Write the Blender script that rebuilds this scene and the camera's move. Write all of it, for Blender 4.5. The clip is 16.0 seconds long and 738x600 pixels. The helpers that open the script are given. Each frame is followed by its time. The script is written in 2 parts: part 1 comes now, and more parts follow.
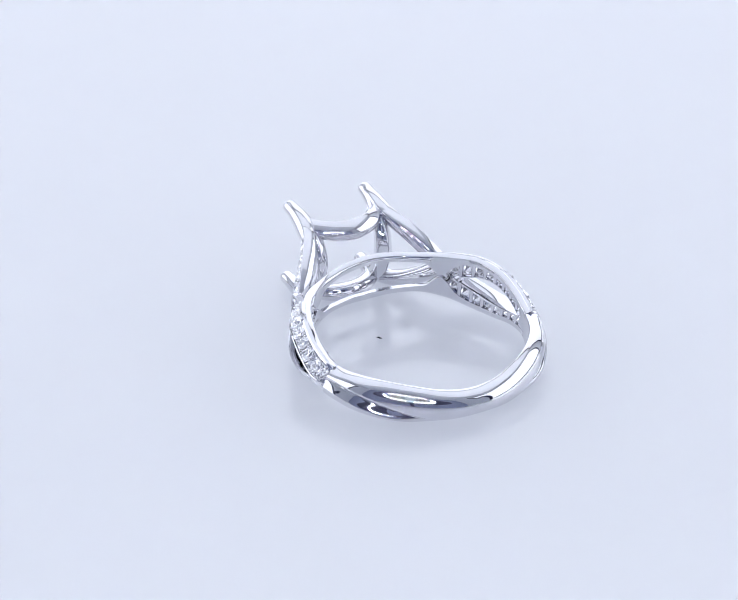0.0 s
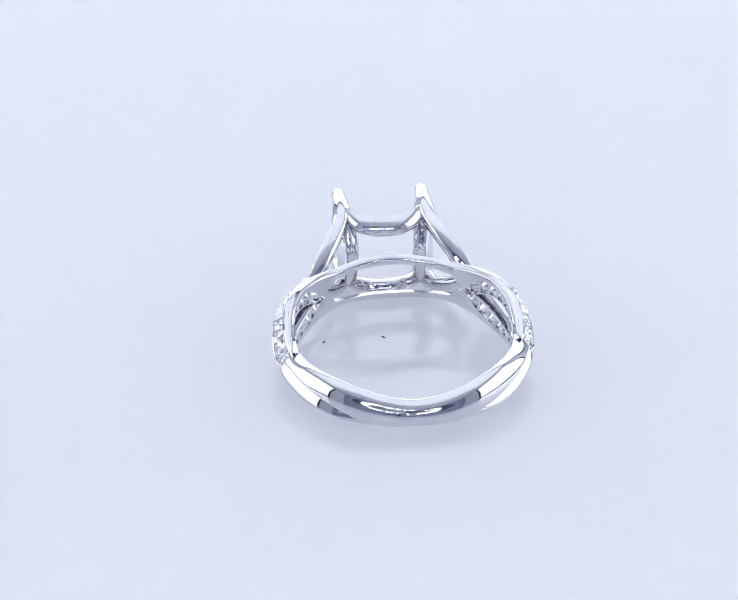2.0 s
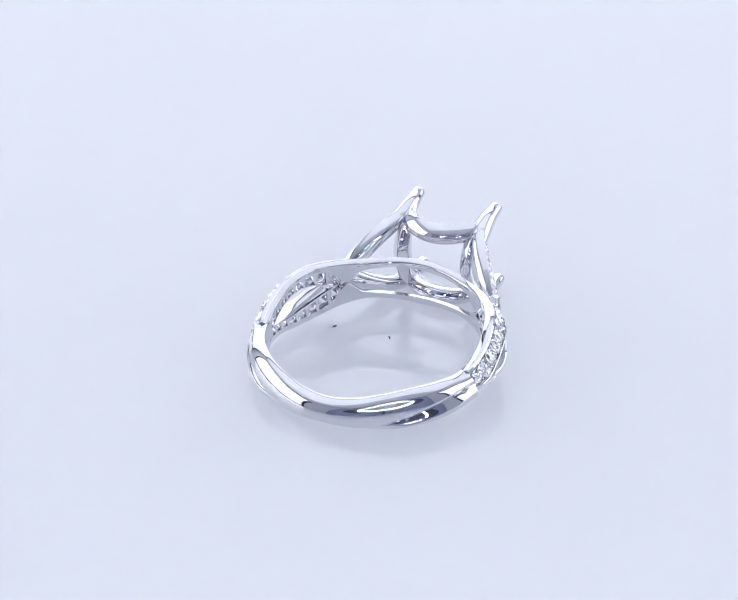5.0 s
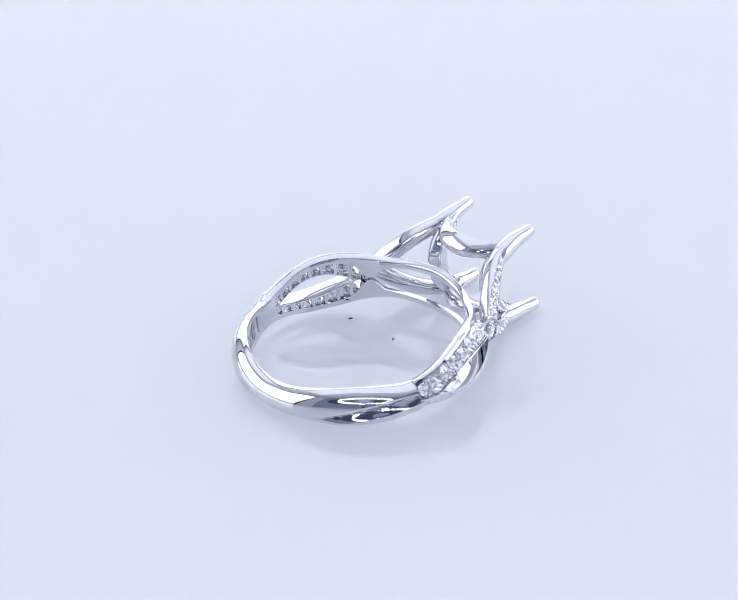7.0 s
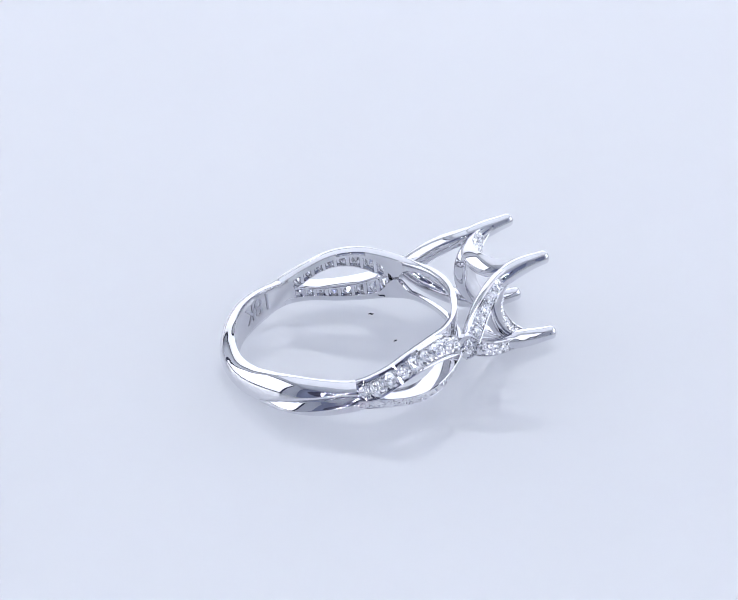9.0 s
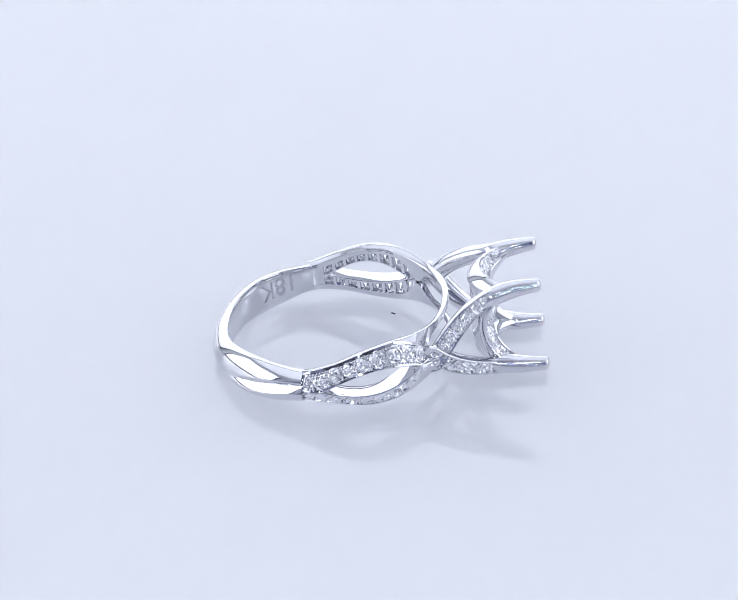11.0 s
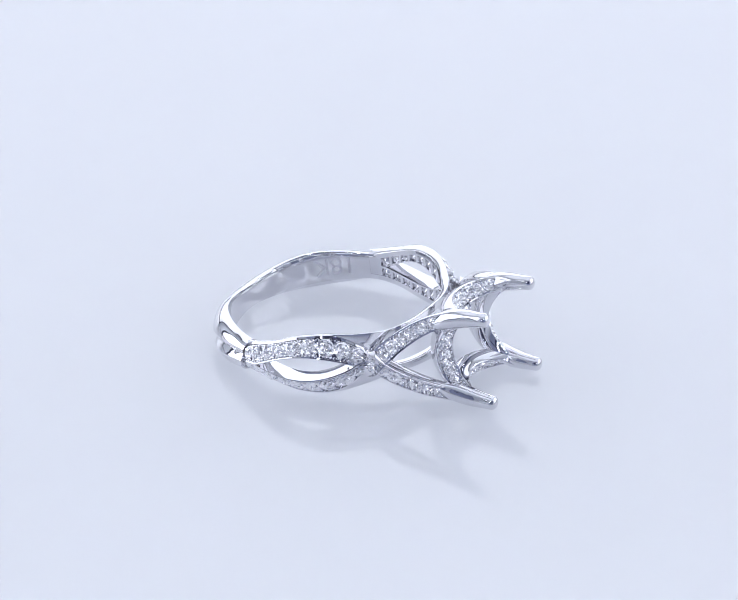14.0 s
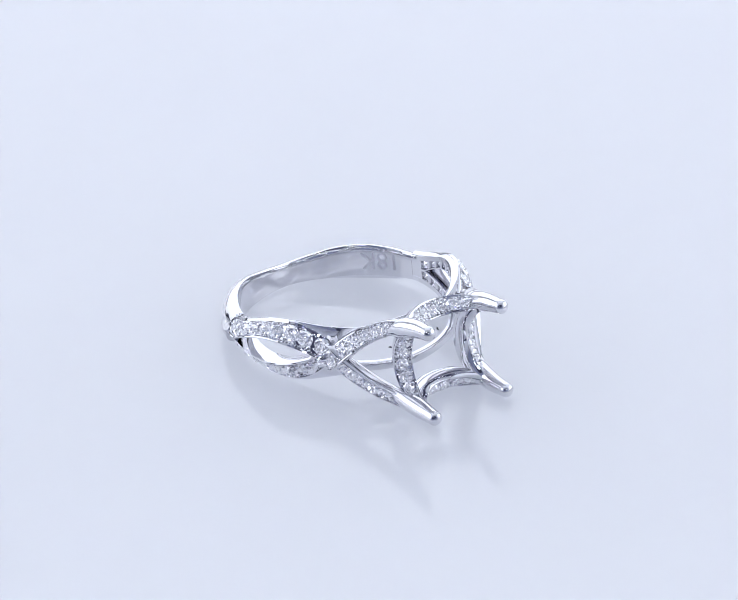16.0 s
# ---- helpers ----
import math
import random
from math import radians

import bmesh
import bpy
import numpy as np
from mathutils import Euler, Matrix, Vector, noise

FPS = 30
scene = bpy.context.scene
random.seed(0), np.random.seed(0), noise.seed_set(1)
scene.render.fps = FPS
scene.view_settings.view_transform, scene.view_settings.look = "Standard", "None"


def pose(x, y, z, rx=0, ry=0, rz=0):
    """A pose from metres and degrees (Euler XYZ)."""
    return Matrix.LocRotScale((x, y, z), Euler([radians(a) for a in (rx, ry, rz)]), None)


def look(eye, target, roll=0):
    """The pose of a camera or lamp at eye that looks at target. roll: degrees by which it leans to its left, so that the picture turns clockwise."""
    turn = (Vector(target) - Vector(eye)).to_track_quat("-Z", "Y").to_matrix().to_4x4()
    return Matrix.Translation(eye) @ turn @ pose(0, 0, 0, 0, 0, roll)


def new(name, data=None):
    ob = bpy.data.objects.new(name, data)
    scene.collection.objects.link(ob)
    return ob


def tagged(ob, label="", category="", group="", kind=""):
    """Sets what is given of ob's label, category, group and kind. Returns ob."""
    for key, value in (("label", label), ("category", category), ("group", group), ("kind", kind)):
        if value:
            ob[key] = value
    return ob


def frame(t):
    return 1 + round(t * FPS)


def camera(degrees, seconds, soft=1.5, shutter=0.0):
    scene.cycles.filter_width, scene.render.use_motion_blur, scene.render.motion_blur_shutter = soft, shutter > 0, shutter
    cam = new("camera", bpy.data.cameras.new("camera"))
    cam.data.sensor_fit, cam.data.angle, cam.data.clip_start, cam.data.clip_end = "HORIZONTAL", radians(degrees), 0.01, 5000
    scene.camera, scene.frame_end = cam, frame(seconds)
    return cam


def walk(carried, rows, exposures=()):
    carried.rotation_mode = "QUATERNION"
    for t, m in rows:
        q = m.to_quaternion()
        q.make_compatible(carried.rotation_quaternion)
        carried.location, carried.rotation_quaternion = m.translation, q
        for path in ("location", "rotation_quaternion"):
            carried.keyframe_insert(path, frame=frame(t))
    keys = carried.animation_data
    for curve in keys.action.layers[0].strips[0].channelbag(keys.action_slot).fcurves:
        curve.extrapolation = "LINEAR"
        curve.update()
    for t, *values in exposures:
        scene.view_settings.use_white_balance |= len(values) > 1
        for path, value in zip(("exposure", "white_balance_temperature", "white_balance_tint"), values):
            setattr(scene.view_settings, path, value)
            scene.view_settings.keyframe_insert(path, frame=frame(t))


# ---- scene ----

MM = 0.001

# ---- camera: stands still before a slowly turning platter ----
cam = camera(16.59, 16.0, soft=0.7)
EYE = pose(0, -173.49 * MM, 99.51 * MM, 61.14, 0.39, 0.18)
walk(cam, [(0.0, EYE), (16.0, EYE)])

# ---- light ----
world = bpy.data.worlds.new("dim_room")
scene.world = world
world.use_nodes = True
world.node_tree.nodes["Background"].inputs["Color"].default_value = (0.46, 0.49, 0.73, 1)
world.node_tree.nodes["Background"].inputs["Strength"].default_value = 0.34
scene.view_settings.exposure = 0.0


def softbox(name, eye, target, sx, sy, watts, colour):
    data = bpy.data.lights.new(name, "AREA")
    data.shape, data.size, data.size_y, data.energy, data.color = "RECTANGLE", sx, sy, watts, colour
    ob = new(name, data)
    ob.matrix_world = look(eye, target)
    return ob


LAMP = (0.918, 0.938, 0.99)
softbox("top_softbox", (0, 0.1, 0.42), (0, 0.099, 0), 0.6, 0.4, 0.27, LAMP)
softbox("left_softbox", (-0.36, 0.02, 0.19), (0, 0.02, 0.19), 0.44, 0.36, 0.51, LAMP)
softbox("right_softbox", (0.36, 0.02, 0.19), (0, 0.02, 0.19), 0.44, 0.36, 0.51, LAMP)
softbox("back_softbox", (0, 0.36, 0.22), (0, 0, 0.22), 0.66, 0.42, 0.74, LAMP)


# ---- materials ----
def nodes(name):
    m = bpy.data.materials.new(name)
    m.use_nodes = True
    t = m.node_tree
    return m, t, t.nodes["Principled BSDF"]


def metal():
    m, t, b = nodes("polished_white_gold")
    b.inputs["Metallic"].default_value = 1.0
    geo = t.nodes.new("ShaderNodeTexCoord")
    fine = t.nodes.new("ShaderNodeTexNoise")
    fine.inputs["Scale"].default_value = 900
    t.links.new(geo.outputs["Object"], fine.inputs["Vector"])
    ramp = t.nodes.new("ShaderNodeMapRange")
    ramp.inputs["To Min"].default_value, ramp.inputs["To Max"].default_value = 0.015, 0.06
    t.links.new(fine.outputs["Fac"], ramp.inputs["Value"])
    t.links.new(ramp.outputs["Result"], b.inputs["Roughness"])
    b.inputs["Base Color"].default_value = (0.75, 0.75, 0.78, 1)
    wob = t.nodes.new("ShaderNodeTexNoise")
    wob.inputs["Scale"].default_value = 500
    t.links.new(geo.outputs["Object"], wob.inputs["Vector"])
    bump = t.nodes.new("ShaderNodeBump")
    bump.inputs["Strength"].default_value, bump.inputs["Distance"].default_value = 0.12, 0.00004
    t.links.new(wob.outputs["Fac"], bump.inputs["Height"])
    t.links.new(bump.outputs["Normal"], b.inputs["Normal"])
    return m


def gem():
    """Clear stone: refraction, and the light that its back facets throw out again."""
    m, t, b = nodes("diamond")
    b.inputs["Base Color"].default_value = (1, 1, 1, 1)
    b.inputs["Roughness"].default_value = 0.0
    b.inputs["IOR"].default_value = 2.4
    b.inputs["Transmission Weight"].default_value = 1.0
    back = t.nodes.new("ShaderNodeBsdfGlossy")
    back.inputs["Color"].default_value = (0.97, 0.97, 1.0, 1)
    back.inputs["Roughness"].default_value = 0.02
    scatter = t.nodes.new("ShaderNodeBsdfDiffuse")
    scatter.inputs["Color"].default_value = (0.96, 0.96, 0.98, 1)
    inner = t.nodes.new("ShaderNodeMixShader")
    inner.inputs["Fac"].default_value = 0.25
    t.links.new(back.outputs["BSDF"], inner.inputs[1])
    t.links.new(scatter.outputs["BSDF"], inner.inputs[2])
    mix = t.nodes.new("ShaderNodeMixShader")
    mix.inputs["Fac"].default_value = 0.92
    t.links.new(b.outputs["BSDF"], mix.inputs[1])
    t.links.new(inner.outputs["Shader"], mix.inputs[2])
    t.links.new(mix.outputs["Shader"], t.nodes["Material Output"].inputs["Surface"])
    return m


def acrylic():
    m, t, b = nodes("glossy_white_acrylic")
    geo = t.nodes.new("ShaderNodeTexCoord")
    big = t.nodes.new("ShaderNodeTexNoise")
    big.inputs["Scale"].default_value = 25
    t.links.new(geo.outputs["Object"], big.inputs["Vector"])
    mix = t.nodes.new("ShaderNodeMix")
    mix.data_type = "RGBA"
    mix.inputs["A"].default_value, mix.inputs["B"].default_value = (0.77, 0.79, 0.86, 1), (0.79, 0.81, 0.87, 1)
    t.links.new(big.outputs["Fac"], mix.inputs["Factor"])
    t.links.new(mix.outputs["Result"], b.inputs["Base Color"])
    b.inputs["Roughness"].default_value = 0.012
    b.inputs["IOR"].default_value = 1.58
    b.inputs["Subsurface Weight"].default_value = 1.0
    b.inputs["Subsurface Radius"].default_value = (1.0, 1.0, 1.0)
    b.inputs["Subsurface Scale"].default_value = 0.07
    return m


def plain(name, colour, rough, relief=0.0, scale=300):
    m, t, b = nodes(name)
    b.inputs["Base Color"].default_value = (*colour, 1)
    b.inputs["Roughness"].default_value = rough
    if relief:
        geo = t.nodes.new("ShaderNodeTexCoord")
        n = t.nodes.new("ShaderNodeTexNoise")
        n.inputs["Scale"].default_value = scale
        t.links.new(geo.outputs["Object"], n.inputs["Vector"])
        bump = t.nodes.new("ShaderNodeBump")
        bump.inputs["Strength"].default_value, bump.inputs["Distance"].default_value = relief, 0.001
        t.links.new(n.outputs["Fac"], bump.inputs["Height"])
        t.links.new(bump.outputs["Normal"], b.inputs["Normal"])
    return m


def glowing(name, colour, strength):
    m, t, b = nodes(name)
    b.inputs["Emission Color"].default_value = (*colour, 1)
    b.inputs["Emission Strength"].default_value = strength
    return m


GOLD, DIAMOND, ACRYLIC = metal(), gem(), acrylic()
FABRIC = plain("white_tent_fabric", (0.82, 0.84, 0.88), 0.9, 0.3, 900)
# blue-grey stands in for the dark room that the metal mirrors
DIM_FRONT = plain("dim_front_cloth", (0.3, 0.33, 0.46), 0.9, 0.3, 900)
BLACK = plain("black_plastic", (0.018, 0.02, 0.055), 0.5, 0.1)
FIBRE = plain("dark_fibre", (0.02, 0.02, 0.04), 0.8)
ENGRAVED = plain("engraved_gold", (0.6, 0.6, 0.66), 0.45)
ENGRAVED.node_tree.nodes["Principled BSDF"].inputs["Metallic"].default_value = 1.0
LED = glowing("white_led", (0.9, 0.95, 1.0), 110.0)


# ---- mesh helpers (lengths in millimetres) ----
def mesh_object(name, bm, material, smooth=True):
    for f in bm.faces:
        f.smooth = smooth
    bmesh.ops.recalc_face_normals(bm, faces=bm.faces)
    me = bpy.data.meshes.new(name)
    bm.to_mesh(me)
    bm.free()
    me.materials.append(material)
    if smooth:
        me.set_sharp_from_angle(angle=radians(40))
    return new(name, me)


def part(name, bm, material, parent, label="", smooth=True):
    ob = mesh_object(name, bm, material, smooth)
    ob.parent = parent
    if label:
        ob["label"] = label
    return ob


def loft(rings, closed=False, caps=True):
    """Skins a row of rings, each a list of points in millimetres."""
    bm = bmesh.new()
    vs = [[bm.verts.new(Vector(p) * MM) for p in ring] for ring in rings]
    n = len(vs[0])
    pairs = list(zip(vs, vs[1:])) + ([(vs[-1], vs[0])] if closed else [])
    for a, b in pairs:
        for i in range(n):
            bm.faces.new((a[i], a[(i + 1) % n], b[(i + 1) % n], b[i]))
    if caps and not closed:
        bm.faces.new(vs[0])
        bm.faces.new(vs[-1][::-1])
    return bm


def spline(points, n):
    """A smooth curve through points (Catmull-Rom), n places along it."""
    P = [Vector(p) for p in points]
    P = [P[0] * 2 - P[1]] + P + [P[-1] * 2 - P[-2]]
    out, spans = [], len(P) - 3
    for i in range(n):
        s = i / (n - 1) * spans
        k = min(int(s), spans - 1)
        u = s - k
        a, b, c, d = P[k:k + 4]
        out.append(0.5 * (2 * b + (c - a) * u + (2 * a - 5 * b + 4 * c - d) * u * u + (3 * b - a - 3 * c + d) * u ** 3))
    return out


def table(xs, ys, x):
    """Smooth reading between the rows of a small table."""
    for k in range(len(xs) - 1):
        if x <= xs[k + 1] or k == len(xs) - 2:
            u = min(max((x - xs[k]) / (xs[k + 1] - xs[k]), 0), 1)
            y0, y1 = ys[k], ys[k + 1]
            m0 = (ys[k + 1] - ys[k - 1]) / (xs[k + 1] - xs[k - 1]) if k else 0
            m1 = (ys[k + 2] - ys[k]) / (xs[k + 2] - xs[k]) if k + 2 < len(xs) else 0
            d = xs[k + 1] - xs[k]
            return ((1 + 2 * u) * (1 - u) ** 2 * y0 + u * (1 - u) ** 2 * d * m0
                    + u * u * (3 - 2 * u) * y1 + u * u * (u - 1) * d * m1)


def polar(r, deg, z):
    return (r * math.cos(radians(deg)), r * math.sin(radians(deg)), z)


def brilliant(diameter, rng):
    """A small round cut: table and crown broken into many facets, girdle, pointed pavilion."""
    bm = bmesh.new()
    R, n = diameter / 2 * MM, 12
    rows = [(0.2, 0.2, 1.0), (0.4, 0.2, 1.0), (0.58, 0.18, 1.0), (0.74, 0.14, 1.0), (0.88, 0.08, 0.6), (1.0, 0.02, 0.0), (1.0, -0.04, 0.0), (0.5, -0.48, 0.0)]
    loops = []
    for r, (k, z, e) in enumerate(rows):
        o = 0.5 * (min(r, 5) % 2)
        loops.append([bm.verts.new((R * k * math.cos(2 * math.pi * (i + o) / n), R * k * math.sin(2 * math.pi * (i + o) / n),
                                    R * (z + e * rng.uniform(-0.17, 0.17)))) for i in range(n)])
    top, tip = bm.verts.new((0, 0, 0.2 * R)), bm.verts.new((0, 0, -0.86 * R))
    for i in range(n):
        k = (i + 1) % n
        bm.faces.new((top, loops[0][i], loops[0][k]))
        bm.faces.new((tip, loops[-1][k], loops[-1][i]))
        for r in range(5):
            a, b = loops[r], loops[r + 1]
            if r % 2 == 0:
                bm.faces.new((a[i], b[i], a[k]))
                bm.faces.new((a[k], b[i], b[k]))
            else:
                bm.faces.new((a[i], b[i], b[k]))
                bm.faces.new((a[i], b[k], a[k]))
        for r in (5, 6):
            bm.faces.new((loops[r][i], loops[r + 1][i], loops[r + 1][k], loops[r][k]))
    return bm


# ---- the ring ----
RI = 8.46
TILT, LIFT = 7.07, 2.22
SEAM = 105.0
H_DEG = [0, 15, 30, 45, 60, 75, 90, 105, 120, 135, 150, 165, 180]
H_TOP = [1.87, 1.76, 1.68, 1.98, 2.32, 2.2, 1.60, 1.16, 1.42, 1.62, 1.50, 1.18, 1.0]
H_LOW = [1.87, 1.76, 1.68, 1.95, 2.26, 2.12, 1.50, 1.1, 1.32, 1.36, 1.22, 1.05, 0.95]


def half(deg, sign=1):
    """How far the band reaches along the finger, towards one side."""
    return table(H_DEG, H_TOP if sign > 0 else H_LOW, abs(deg))


ring = new("engagement_ring")
tagged(ring, "polished white gold diamond ring with empty claw setting, lying on side", "ring")
GEM_MESH = {}


def diamond(parent, place, normal, along, size):
    key = (round(size, 2), random.randrange(5))
    if key not in GEM_MESH:
        ob = part("diamond", brilliant(size, random), DIAMOND, parent, smooth=False)
        GEM_MESH[key] = ob.data
    else:
        ob = new("diamond", GEM_MESH[key])
        ob.parent = parent
    z = Vector(normal).normalized()
    x = (Vector(along) - z * z.dot(Vector(along))).normalized()
    y = z.cross(x)
    m = Matrix((x, y, z)).transposed().to_4x4() @ Euler((random.uniform(-0.1, 0.1), random.uniform(-0.1, 0.1), random.uniform(0, 1))).to_matrix().to_4x4()
    m.translation = Vector(place) * MM
    ob.matrix_local = m
    return ob


def add_bead(bm, place, r):
    bmesh.ops.create_icosphere(bm, subdivisions=1, radius=r * MM, matrix=Matrix.Translation(Vector(place) * MM))


def diamond_point(parent, place, axis, r):
    """The pointed back of a stone, seen through the open setting from the finger's side."""
    key = ("point", round(r, 1))
    if key not in GEM_MESH:
        q = key[1]
        bm = bmesh.new()
        base = [bm.verts.new((q * MM * math.cos(math.pi * k / 4), q * MM * math.sin(math.pi * k / 4), -0.02 * MM)) for k in range(8)]
        tip = bm.verts.new((0, 0, q * 0.6 * MM))
        for k in range(8):
            bm.faces.new((base[k], base[(k + 1) % 8], tip))
        ob = part("diamond_point", bm, DIAMOND, parent, smooth=False)
        GEM_MESH[key] = ob.data
    else:
        ob = new("diamond_point", GEM_MESH[key])
        ob.parent = parent
    z = Vector(axis).normalized()
    x = z.orthogonal().normalized()
    m = Matrix((x, z.cross(x), z)).transposed().to_4x4()
    m.translation = Vector(place) * MM
    ob.matrix_local = m


def crossbar(parent, deg, z0, z1):
    """A rounded bar across the open back of a strand."""
    rings = []
    for z in (z0, z1):
        ring_ = []
        for k in range(8):
            a = math.pi * k / 7
            ring_.append(polar(RI + 0.26 - 0.24 * math.sin(a) ** 0.6, deg + 1.25 * math.cos(a), z))
        rings.append(ring_)
    part("crossbar", loft(rings), GOLD, parent)


def shank():
    """A round band; a leaf-shaped hollow runs from each seam down to its lower edge, so that one strand seems to cross another."""
    rings = []
    n = 150
    for i in range(n + 1):
        deg = SEAM + (360 - 2 * SEAM) * i / n
        a = abs(deg - 180)
        up, low = half(180 - a), half(180 - a, -1)
        T = 1.37 + 0.25 * a / 75
        g = 0.44 * min(1, max(0, (a - 14) / 24)) * min(1, (82 - a) / 14)
        mid = table([0, 15, 30, 45, 60, 75], [-1.0, -0.82, -0.45, -0.1, 0.14, 0.3], a)
        prof = [(RI + 0.02, -min(low - 0.05, 1.06)), (RI, -0.5), (RI, up * 0.5), (RI + 0.02, up - 0.1), (RI + 0.06, up - 0.02)]
        m = 100
        for k in range(m + 1):
            s = 1 - 2 * k / m
            v = (s + 0.25) / 1.25 if s > -0.25 else (-0.25 - s) / 0.75
            body = (1 - v ** 2.1) ** 0.5 if s > -0.25 else (1 - v ** 3.0) ** 0.4
            groove = g * (max(0, 1 - (s - mid) / 0.34) ** 1.6 if s > mid else max(0, 1 - (mid - s) / min(0.45, mid + 1.05)) ** 1.1)
            prof.append((RI + 0.12 + (T - 0.12) * body - groove * min(1, body * 1.4), (up if s > 0 else low) * s))
        prof.append((RI + 0.06, -min(low - 0.02, 1.1)))
        rings.append([polar(r, deg, z) for r, z in prof])
    return part("shank", loft(rings), GOLD, ring, "polished twisted shank with leaf-shaped hollows")


def rail(sign):
    rings = []
    n = 140
    for i in range(n + 1):
        deg = -SEAM + 2 * SEAM * i / n
        h = half(deg, sign) - 0.02 + (0.2 * max(0, 1 - abs(deg) / 45) if sign < 0 else 0)
        w = table([0, 32, 41, 50, 58, 105], [0.55, 0.65, 1.75, 0.75, 0.52, 0.45], abs(deg))
        d = table([0, 35, 50, 105], [0.5, 0.52, 0.62, 0.66], abs(deg))
        rise = 0.17
        prof = []
        for r, z in ((0.0, h - w), (0.0, h - 0.06), (0.05, h), (d - 0.1, h + rise), (d - 0.03, h + rise - 0.01), (d, h + rise - 0.1), (d, h - w + 0.1), (d - 0.12, h - w)):
            prof.append(polar(RI + r, deg, sign * z))
        rings.append(prof)
    return part("gallery_rail", loft(rings), GOLD, ring, "thin polished rail")


CROSS = 43.5


def strand(side, sign):
    """A bar of the open braid: a pave face between thin lips; at the finger's side a channel with a crossbar between every two stones."""
    rings, n = [], 126
    face = []
    for i in range(n + 1):
        deg = SEAM + (CROSS - SEAM) * i / n
        h = half(deg, sign)
        low = (1.04 if sign > 0 else 0.9) * max(0, math.sin(math.pi * min(max((deg - 48) / 48, 0), 1))) ** 1.05
        top = h + 0.13 - max(0, (60 - deg) / 18) ** 1.6 * 1.25
        if deg < 52:
            low -= 0.35 * (52 - deg) / 10
        zi = low - 0.05 if deg > 52 else max(low, -0.1)
        ot, ob_ = Vector((9.1, top)), Vector((10.1, max(low - 0.03, -0.3)))
        e = max(0, (deg - 101) / 4)
        ot, ob_ = ot - Vector((0.12 * e, 0.14 * e)), ob_ - Vector((0.28 * e, 0))
        u = (ob_ - ot)
        w = u.length
        u.normalize()
        nrm = Vector((-u.y, u.x))
        deep = 0.07 if 44 < deg < 104.5 else 0.02
        l2 = min(0.17, 0.12 * w)
        l1 = max(min(0.26, 0.16 * w), w - l2 - 1.62)
        wall = min(top, h - 0.4)
        cut = 0.22 if 46.5 < deg < 98 and wall - zi > 0.45 else 0.0
        back = RI + 0.02 + max(0, (47 - deg) / 5) ** 1.5 * 1.0
        m0, m1 = zi + 0.14, max(wall - 0.02, zi + 0.16)
        prof2 = [Vector((back + 0.08, zi)), Vector((back, zi + 0.05)), Vector((back, m0)), Vector((back + cut, m0 + 0.05)),
                 Vector((back + cut, m1 - 0.03)), Vector((back, m1)), Vector((max(8.9, back), top)),
                 ot, ot + u * 0.05 + nrm * 0.06, ot + u * (l1 - 0.04) + nrm * 0.06, ot + u * l1 - nrm * deep,
                 ob_ - u * l2 - nrm * deep, ob_ - u * (l2 - 0.03) + nrm * 0.06, ob_ - u * 0.05 + nrm * 0.06, ob_,
                 Vector((9.7, zi))]
        rings.append([polar(v.x, side * deg, sign * v.y) for v in prof2])
        face.append((deg, ot + u * l1, nrm, w - l1 - l2, ob_ - u * l2, m0, m1, cut))
    ob = part("strand", loft(rings), GOLD, ring, "open braid strand set with a row of diamonds")
    beads = bmesh.new()
    step = radians(SEAM - CROSS) / n * 9.7
    at = 0.1
    while True:
        size = min(1.52, max(0.8, face[min(n, int((at + 0.6) / step))][3] + 0.14))
        if at < 0.2:
            size = min(size, 1.0)
        i = round((at + size / 2) / step)
        if i > n - 3:
            break
        deg, a0, nrm, w, a1, m0, m1, cut = face[i]
        mid = (a0 + a1) / 2
        place = polar(mid.x - nrm.x * 0.05, side * deg, sign * (mid.y - nrm.y * 0.05))
        out = polar(nrm.x, side * deg, sign * nrm.y)
        along = polar(1, side * deg + 90, 0)
        diamond(ob, place, out, along, round(size, 1))
        if cut:
            diamond_point(ob, polar(RI + cut + 0.01, side * deg, sign * (m0 + m1) / 2), polar(-1, side * deg, 0), min(0.46, (m1 - m0) * 0.5))
        at += size * 0.8
        f = face[min(n, round(at / step))]
        for e in (0.1, 0.24, 0.76, 0.9):
            q = f[1].lerp(f[4], e) - f[2] * 0.01
            add_bead(beads, polar(q.x, side * f[0], sign * q.y), 0.12)
        if f[7]:
            crossbar(ob, side * f[0], sign * f[5], sign * f[6])
    for i in range(6, n - 2, 3):
        f = face[i]
        for e in (0.07, 0.93):
            q = f[1].lerp(f[4], e)
            add_bead(beads, polar(q.x, side * f[0], sign * q.y), random.uniform(0.07, 0.1))
    tagged(part("bead_setting", beads, GOLD, ob), kind="stuff")
    return ob


ARM = [(6.95, -7.0, -0.8), (7.42, -6.98, -0.35), (8.25, -6.53, 0.58), (9.3, -5.78, 1.55), (10.6, -4.9, 2.42), (12.0, -4.1, 3.02), (13.2, -3.7, 3.3), (14.3, -3.58, 3.45)]


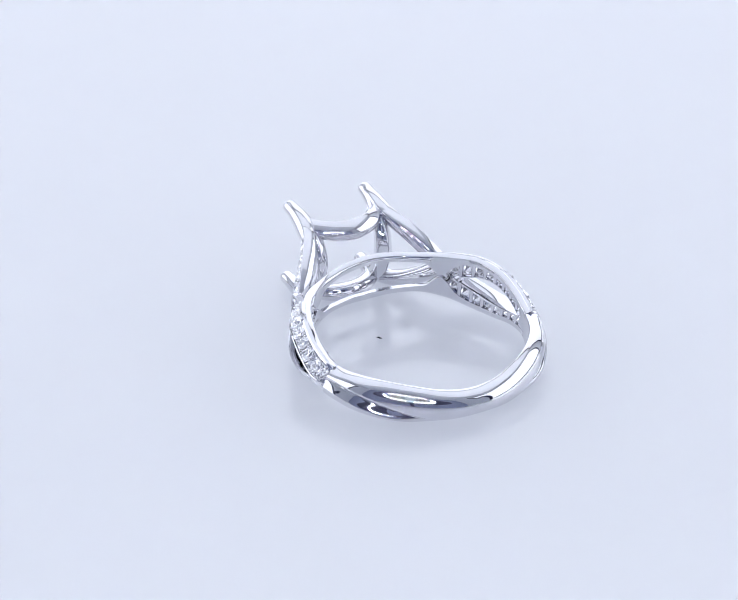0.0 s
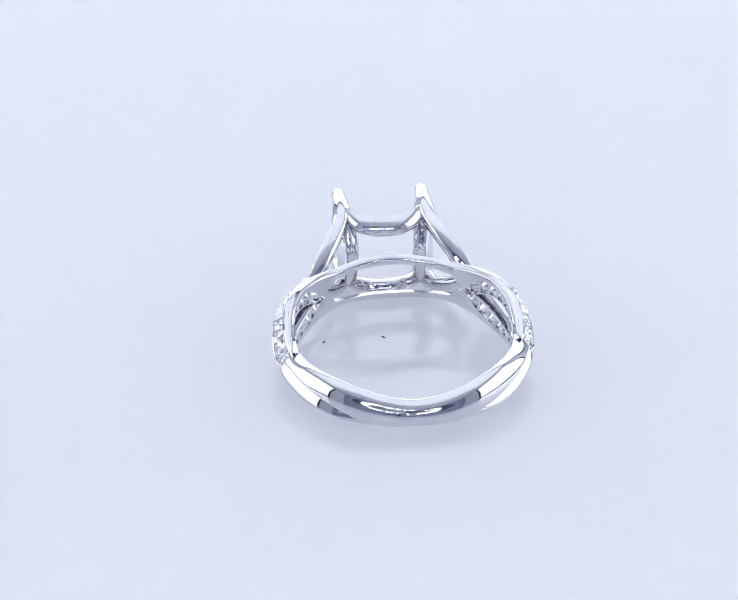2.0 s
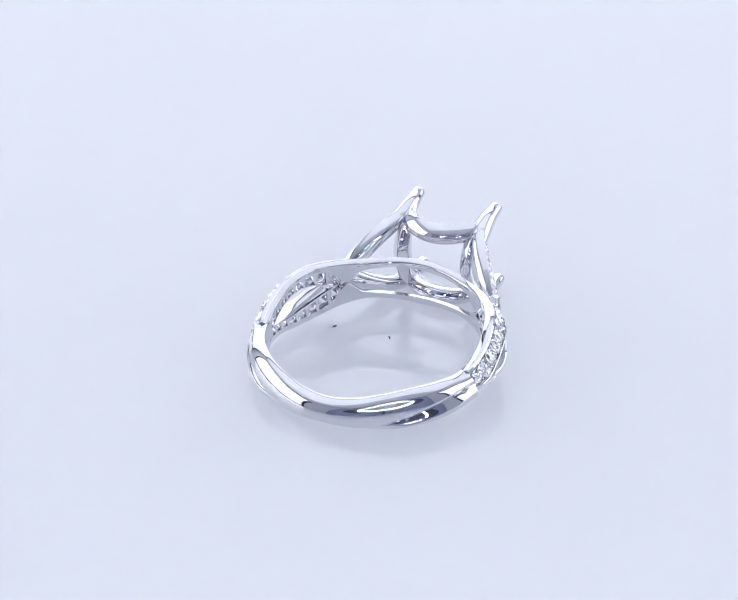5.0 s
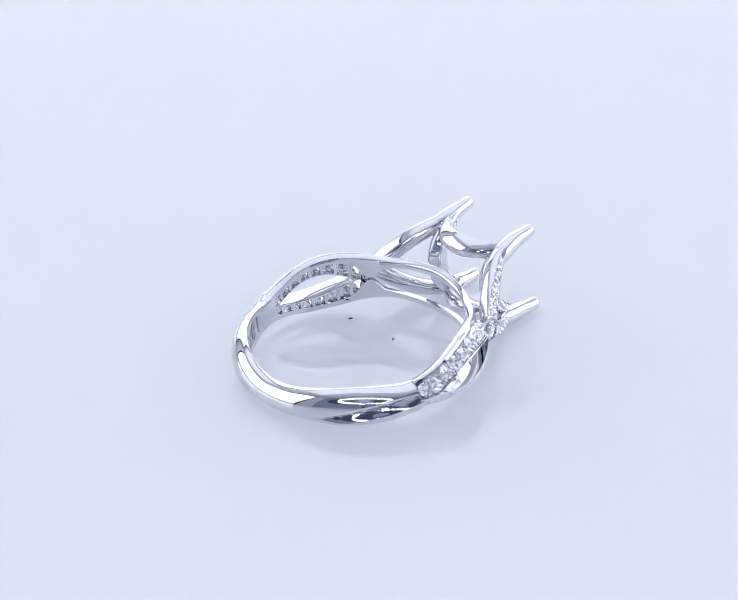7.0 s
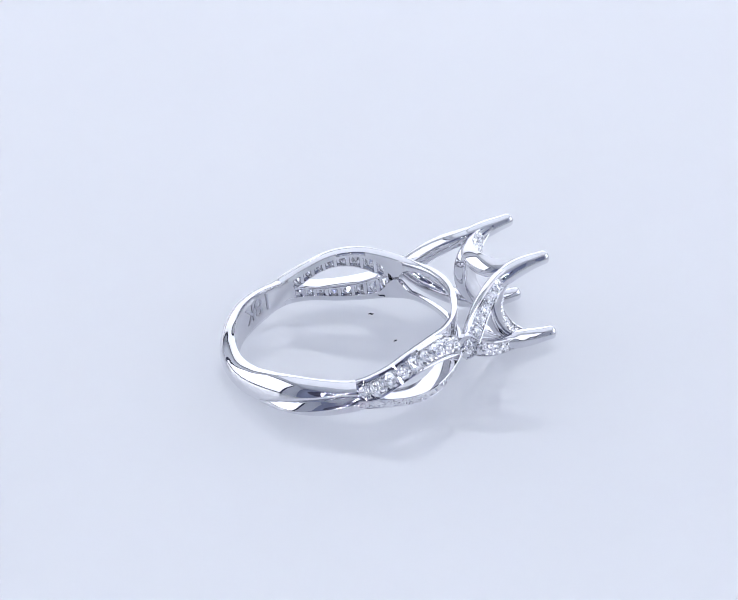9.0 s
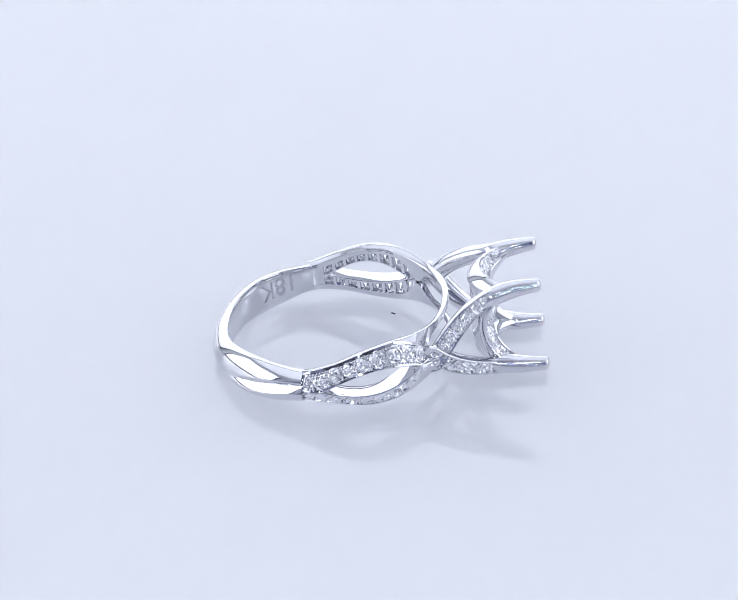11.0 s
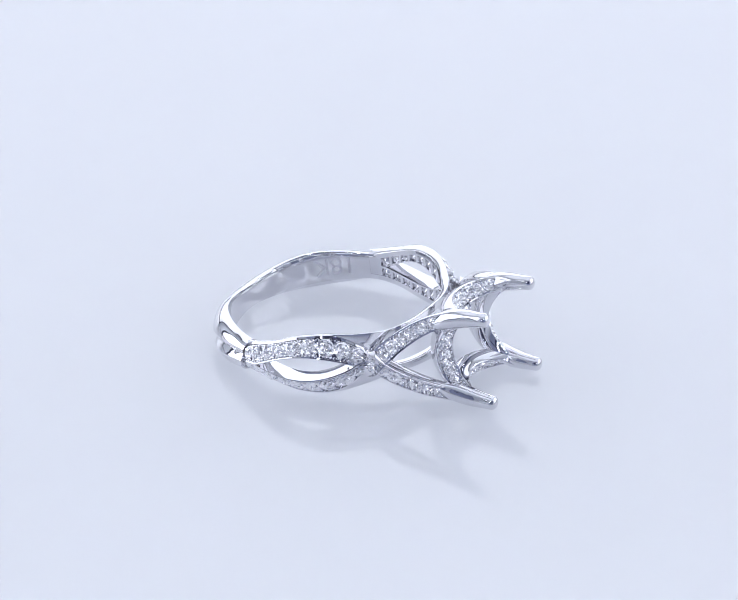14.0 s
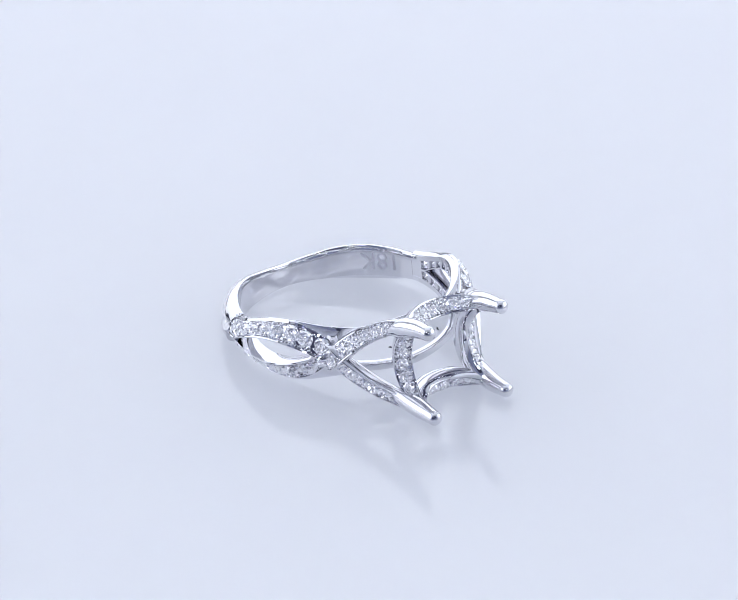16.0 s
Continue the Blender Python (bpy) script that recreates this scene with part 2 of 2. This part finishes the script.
def bar_along(path, hint, width, depth, lip=0.0):
    """Rings of a bar with a face turned towards hint; width and depth are read along the way from 0 to 1."""
    rings, frames = [], []
    n = len(path)
    for i, c in enumerate(path):
        t = (path[min(i + 1, n - 1)] - path[max(i - 1, 0)]).normalized()
        hv = Vector(hint(i / (n - 1)))
        nr = (hv - t * t.dot(hv)).normalized()
        s = t.cross(nr)
        w, d = width(i / (n - 1)) / 2, depth(i / (n - 1))
        q = [(-w, -0.05), (-w + 0.04, 0.03), (-w + 0.13, 0.03), (-w + 0.15, -lip), (w - 0.15, -lip), (w - 0.13, 0.03), (w - 0.04, 0.03), (w, -0.05)]
        for k in range(1, 14):
            co, si = math.cos(math.pi * k / 14), math.sin(math.pi * k / 14)
            q.append((w * math.copysign(abs(co) ** 0.6, co), -0.05 - (d - 0.05) * si ** 0.6))
        rings.append([c + s * a + nr * b for a, b in q])
        frames.append((c, t, nr, s, w))
    return rings, frames


def pave(parent, frames, first, last, size_most):
    beads = bmesh.new()
    n = len(frames) - 1
    i, end = first * n, last * n
    while True:
        c, t, nr, s, w = frames[round(i)]
        size = min(size_most, max(0.6, 2 * w - 0.16))
        pitch = (frames[min(n, round(i) + 1)][0] - frames[max(0, round(i) - 1)][0]).length / 2
        c, t, nr, s, w = frames[min(n, round(i + size / 2 / pitch))]
        diamond(parent, c - nr * 0.05, nr, t, round(size, 1))
        i += size * 0.8 / pitch
        if i + size / 2 / pitch > end:
            break
        c, t, nr, s, w = frames[round(i)]
        for e in (-0.72, -0.5, 0.5, 0.72):
            add_bead(beads, c + s * (w * e) - nr * 0.01, 0.1)
    gone = 0.0
    for k in range(int(first * n), int(end)):
        c, t, nr, s, w = frames[k]
        gone += (frames[k + 1][0] - c).length
        if gone > 0.27:
            gone = 0.0
            for e in (-1, 1):
                add_bead(beads, c + s * e * (w - 0.2), random.uniform(0.07, 0.09))
    tagged(part("bead_setting", beads, GOLD, parent), kind="stuff")


def prong_arm(side, sign):
    flip = Vector((1, -side, sign))
    path = [Vector([a * b for a, b in zip(p, flip)]) for p in spline(ARM, 90)]
    hint = lambda u: (-0.25 + 0.35 * u, side * (1.0 - 0.2 * u), sign * (-0.12 + 0.3 * u * u))
    rings, frames = bar_along(path, hint, lambda u: table([0, 0.14, 0.75, 1], [0.9, 1.5, 1.12, 0.35], u), lambda u: table([0, 0.14, 0.5, 0.8, 1], [0.5, 1.0, 1.1, 0.9, 0.3], u), 0.06)
    arm = part("prong_arm", loft(rings), GOLD, ring, "curved arm set with small diamonds")
    pave(arm, frames, 0.05, 0.9, 1.2)
    # the bare claw at its end
    claw = spline([Vector(p) for p in ((11.2, -4.05, 2.45), (12.6, -3.52, 3.0), (14.1, -3.38, 3.32), (15.75, -3.42, 3.46))], 24)
    crings = []
    for i, c in enumerate(claw):
        u = i / 23
        r = table([0, 0.3, 0.6, 1], [0.4, 0.74, 0.74, 0.57], u)
        t = (claw[min(i + 1, 23)] - claw[max(i - 1, 0)]).normalized()
        a = t.cross(Vector((0, 0, 1))).normalized()
        b = t.cross(a)
        crings.append([c + (a * math.cos(k * math.pi / 8) + b * math.sin(k * math.pi / 8)) * r for k in range(16)])
        if i == 23:
            for e in (0.35, 0.65, 0.85, 0.97):
                rr = r * math.sqrt(1 - e * e)
                crings.append([c + t * (e * 0.42) + (a * math.cos(k * math.pi / 8) + b * math.sin(k * math.pi / 8)) * rr for k in range(16)])
    crings = [[Vector([x * y for x, y in zip(v, flip)]) for v in r] for r in crings]
    part("claw", loft(crings), GOLD, ring, "rounded bare claw")


def bridge(turn):
    """A saddle between two claws, its head-facing side set with diamonds; turn about the head's axis."""
    pts = []
    for i in range(121):
        u = abs(i / 60 - 1)
        pts.append(Vector((11.9 + 3.3 * u ** 2.0, math.copysign(3.5 * (1 - (1 - u) ** 1.4), i - 60), 3.26 + 0.22 * u * u)))
    m = Matrix.Rotation(radians(turn), 3, "X")
    path = [m @ p for p in pts]
    hint = lambda u: m @ Vector((1.0, 0, 0.55))
    rings, frames = bar_along(path, hint, lambda u: 0.2 + 1.3 * math.sin(math.pi * u) ** 0.7, lambda u: 0.2 + 1.2 * math.sin(math.pi * u) ** 0.5, 0.06)
    ob = part("bridge", loft(rings), GOLD, ring, "saddle-shaped bridge between two claws, set with small diamonds")
    pave(ob, frames, 0.17, 0.85, 1.2)


def hallmark():
    cu = bpy.data.curves.new("hallmark", "FONT")
    cu.body, cu.size, cu.extrude, cu.align_x, cu.align_y = "18K", 2.1, 0.01, "CENTER", "CENTER"
    tmp = new("hallmark_text", cu)
    me = bpy.data.meshes.new_from_object(tmp.evaluated_get(bpy.context.evaluated_depsgraph_get()))
    bpy.data.objects.remove(tmp)
    for v in me.vertices:
        deg = 125.0 + math.degrees(v.co.x / RI)
        v.co = Vector(polar(RI - 0.03 - v.co.z * 0.5, deg, 0.3 - v.co.y)) * MM
    me.materials.clear()
    me.materials.append(ENGRAVED)
    ob = new("hallmark", me)
    ob.parent = ring
    ob["label"] = "engraved purity mark inside the shank"


def build_ring():
    shank()
    for sign in (1, -1):
        rail(sign)
    for side in (1, -1):
        for sign in (1, -1):
            strand(side, sign)
            prong_arm(side, sign)
    for turn in (0, 90, 180, 270):
        bridge(turn)
    hallmark()


build_ring()


# ---- what it lies on, and the light tent round it ----
def disc(rows, n=128):
    return loft([[(r * math.cos(2 * math.pi * k / n), r * math.sin(2 * math.pi * k / n), z) for k in range(n)] for r, z in rows])


platter = mesh_object("turntable_platter", disc([(150, -20), (150, -0.8), (149.6, -0.2), (148.8, 0), (60, 0), (10, 0)]), ACRYLIC, smooth=False)
tagged(platter, "glossy white acrylic turntable platter, slowly turning", "turntable")


def speck(x, y, length, turn):
    pts = spline([(-length / 2, 0, 0.03), (-length * 0.15, 0.05, 0.05), (length * 0.2, -0.02, 0.05), (length / 2, 0.07, 0.03)], 9)
    rings = [[p + Vector((0, math.cos(k * math.pi / 3), math.sin(k * math.pi / 3))) * (0.025 + 0.04 * math.sin(math.pi * i / 8)) for k in range(6)]
             for i, p in enumerate(pts)]
    ob = mesh_object("dust_fibre", loft(rings), FIBRE)
    tagged(ob, "tiny dark dust fibre on the platter", "dust", "dust on the platter")
    return ob, x, y, turn


SPECKS = [speck(-0.04, 0.91, 0.42, 130), speck(-4.77, 0.26, 0.45, 70)]


def sheet(name, corners, label, category, material=None):
    """A cloth panel with a little thickness."""
    bm = bmesh.new()
    vs = [bm.verts.new(c) for c in corners]
    f = bm.faces.new(vs)
    r = bmesh.ops.extrude_face_region(bm, geom=[f])
    nv = f.normal.copy() if f.normal.length else Vector((0, 0, 1))
    f.normal_update()
    bmesh.ops.translate(bm, verts=[v for v in r["geom"] if isinstance(v, bmesh.types.BMVert)], vec=f.normal * -0.003)
    ob = mesh_object(name, bm, material or FABRIC, smooth=False)
    return tagged(ob, label, category, kind="structure")


S, TOPZ, LOW = 0.38, 0.46, -0.02
sheet("floor", [(-2, -2, LOW), (2, -2, LOW), (2, 2, LOW), (-2, 2, LOW)], "white table top under the turntable", "table top")
sheet("backdrop", [(-S, S, LOW), (S, S, LOW), (S, S, TOPZ), (-S, S, TOPZ)], "white cloth back of the light tent", "backdrop")
sheet("wall_left", [(-S, -S, LOW), (-S, S, LOW), (-S, S, TOPZ), (-S, -S, TOPZ)], "white cloth side of the light tent", "tent wall")
sheet("wall_right", [(S, S, LOW), (S, -S, LOW), (S, -S, TOPZ), (S, S, TOPZ)], "white cloth side of the light tent", "tent wall")
# unseen front panel, added so that the gold has navy-dark reflections
sheet("wall_front", [(S, -S, LOW), (-S, -S, LOW), (-S, -S, TOPZ), (S, -S, TOPZ)], "unseen tent front, added dim and blue to darken the ring's reflections", "tent wall", DIM_FRONT)
sheet("ceiling", [(-S, S, TOPZ), (S, S, TOPZ), (S, -S, TOPZ), (-S, -S, TOPZ)], "white cloth top of the light tent", "ceiling")


def softbox_frame(eye, target, sx, sy, bar=0.016):
    """The black rim of a softbox, round its glowing cloth."""
    rim = new("softbox_frame")
    tagged(rim, "black rim of a glowing white softbox", "softbox frame", "softbox frames of the light tent")
    for x, y, w, h in ((0, sy / 2 + bar / 2, sx + 2 * bar, bar), (0, -sy / 2 - bar / 2, sx + 2 * bar, bar),
                       (sx / 2 + bar / 2, 0, bar, sy), (-sx / 2 - bar / 2, 0, bar, sy)):
        bm = bmesh.new()
        bmesh.ops.create_cube(bm, size=1.0, matrix=Matrix.Translation((x, y, 0)) @ Matrix.Diagonal((w, h, 0.012, 1)))
        bmesh.ops.bevel(bm, geom=bm.edges[:], offset=0.003, segments=2, affect="EDGES")
        part("rim_bar", bm, BLACK, rim, smooth=False)
    rim.matrix_world = look(eye, target)


softbox_frame((-0.36, 0.02, 0.19), (0, 0.02, 0.19), 0.44, 0.36)
softbox_frame((0.36, 0.02, 0.19), (0, 0.02, 0.19), 0.44, 0.36)
softbox_frame((0, 0.36, 0.22), (0, 0, 0.22), 0.66, 0.42)


def ring_lamp():
    """Black oval lamp round the lens, with a circle of small lamps."""
    lamp = new("ring_lamp")
    tagged(lamp, "black oval lamp with small white lamps, round the lens", "lamp")
    n = 64
    prof = [(0.1, 24, 0), (0.1, 24, -8), (0.93, 0, -9), (0.99, 0, -7), (1.0, 0, 0), (0.99, 0, 5), (0.1, 26, 5)]
    rings = []
    for k in range(n):
        c, s = math.cos(2 * math.pi * k / n), math.sin(2 * math.pi * k / n)
        rings.append([(r * c, r * s, z) if r else (u * 138 * c, u * 70 * s, z) for u, r, z in prof])
    part("housing", loft(rings, closed=True), BLACK, lamp)
    bulb = None
    for k in range(40):
        a = 2 * math.pi * k / 40
        if bulb is None:
            bm = bmesh.new()
            bmesh.ops.create_uvsphere(bm, u_segments=10, v_segments=6, radius=2.0 * MM)
            ob = part("bulb", bm, LED, lamp)
            bulb = ob.data
        else:
            ob = new("bulb", bulb)
            ob.parent = lamp
        ob.location = (86 * MM * math.cos(a), 48 * MM * math.sin(a), -9 * MM)
    lamp.matrix_world = EYE @ pose(0, 0, 0.02)
    foot = lamp.matrix_world @ Vector((0, -0.06, 0.0))
    r = 0.006
    ring_at = lambda z, q: [((foot.x + q * math.cos(k * math.pi / 8)) / MM, (foot.y + q * math.sin(k * math.pi / 8)) / MM, z / MM) for k in range(16)]
    stand = part("stand", loft([ring_at(LOW, 0.035), ring_at(LOW + 0.004, 0.034), ring_at(LOW + 0.006, r), ring_at(foot.z, r)]), BLACK, lamp)
    stand.matrix_parent_inverse = lamp.matrix_world.inverted()
    return lamp


ring_lamp()


# ---- motion ----
START, RATE = 23.03, -10.757
CX, CY, HEAD = 1.36, -3.58, 95.2


def motions():
    times = [0.5 * k for k in range(33)]
    turn = lambda t: pose(0, 0, 0, 0, 0, START + RATE * t + 0.0042 * (t - 8) ** 2)
    walk(ring, [(t, turn(t) @ pose(CX * MM, CY * MM, LIFT * MM, 0, 0, HEAD) @ pose(0, 0, 0, 0, -TILT, 0)) for t in times])
    walk(platter, [(t, turn(t)) for t in times])
    for ob, x, y, a in SPECKS:
        walk(ob, [(t, turn(t) @ pose(x * MM, y * MM, 0, 0, 0, a)) for t in times])


motions()
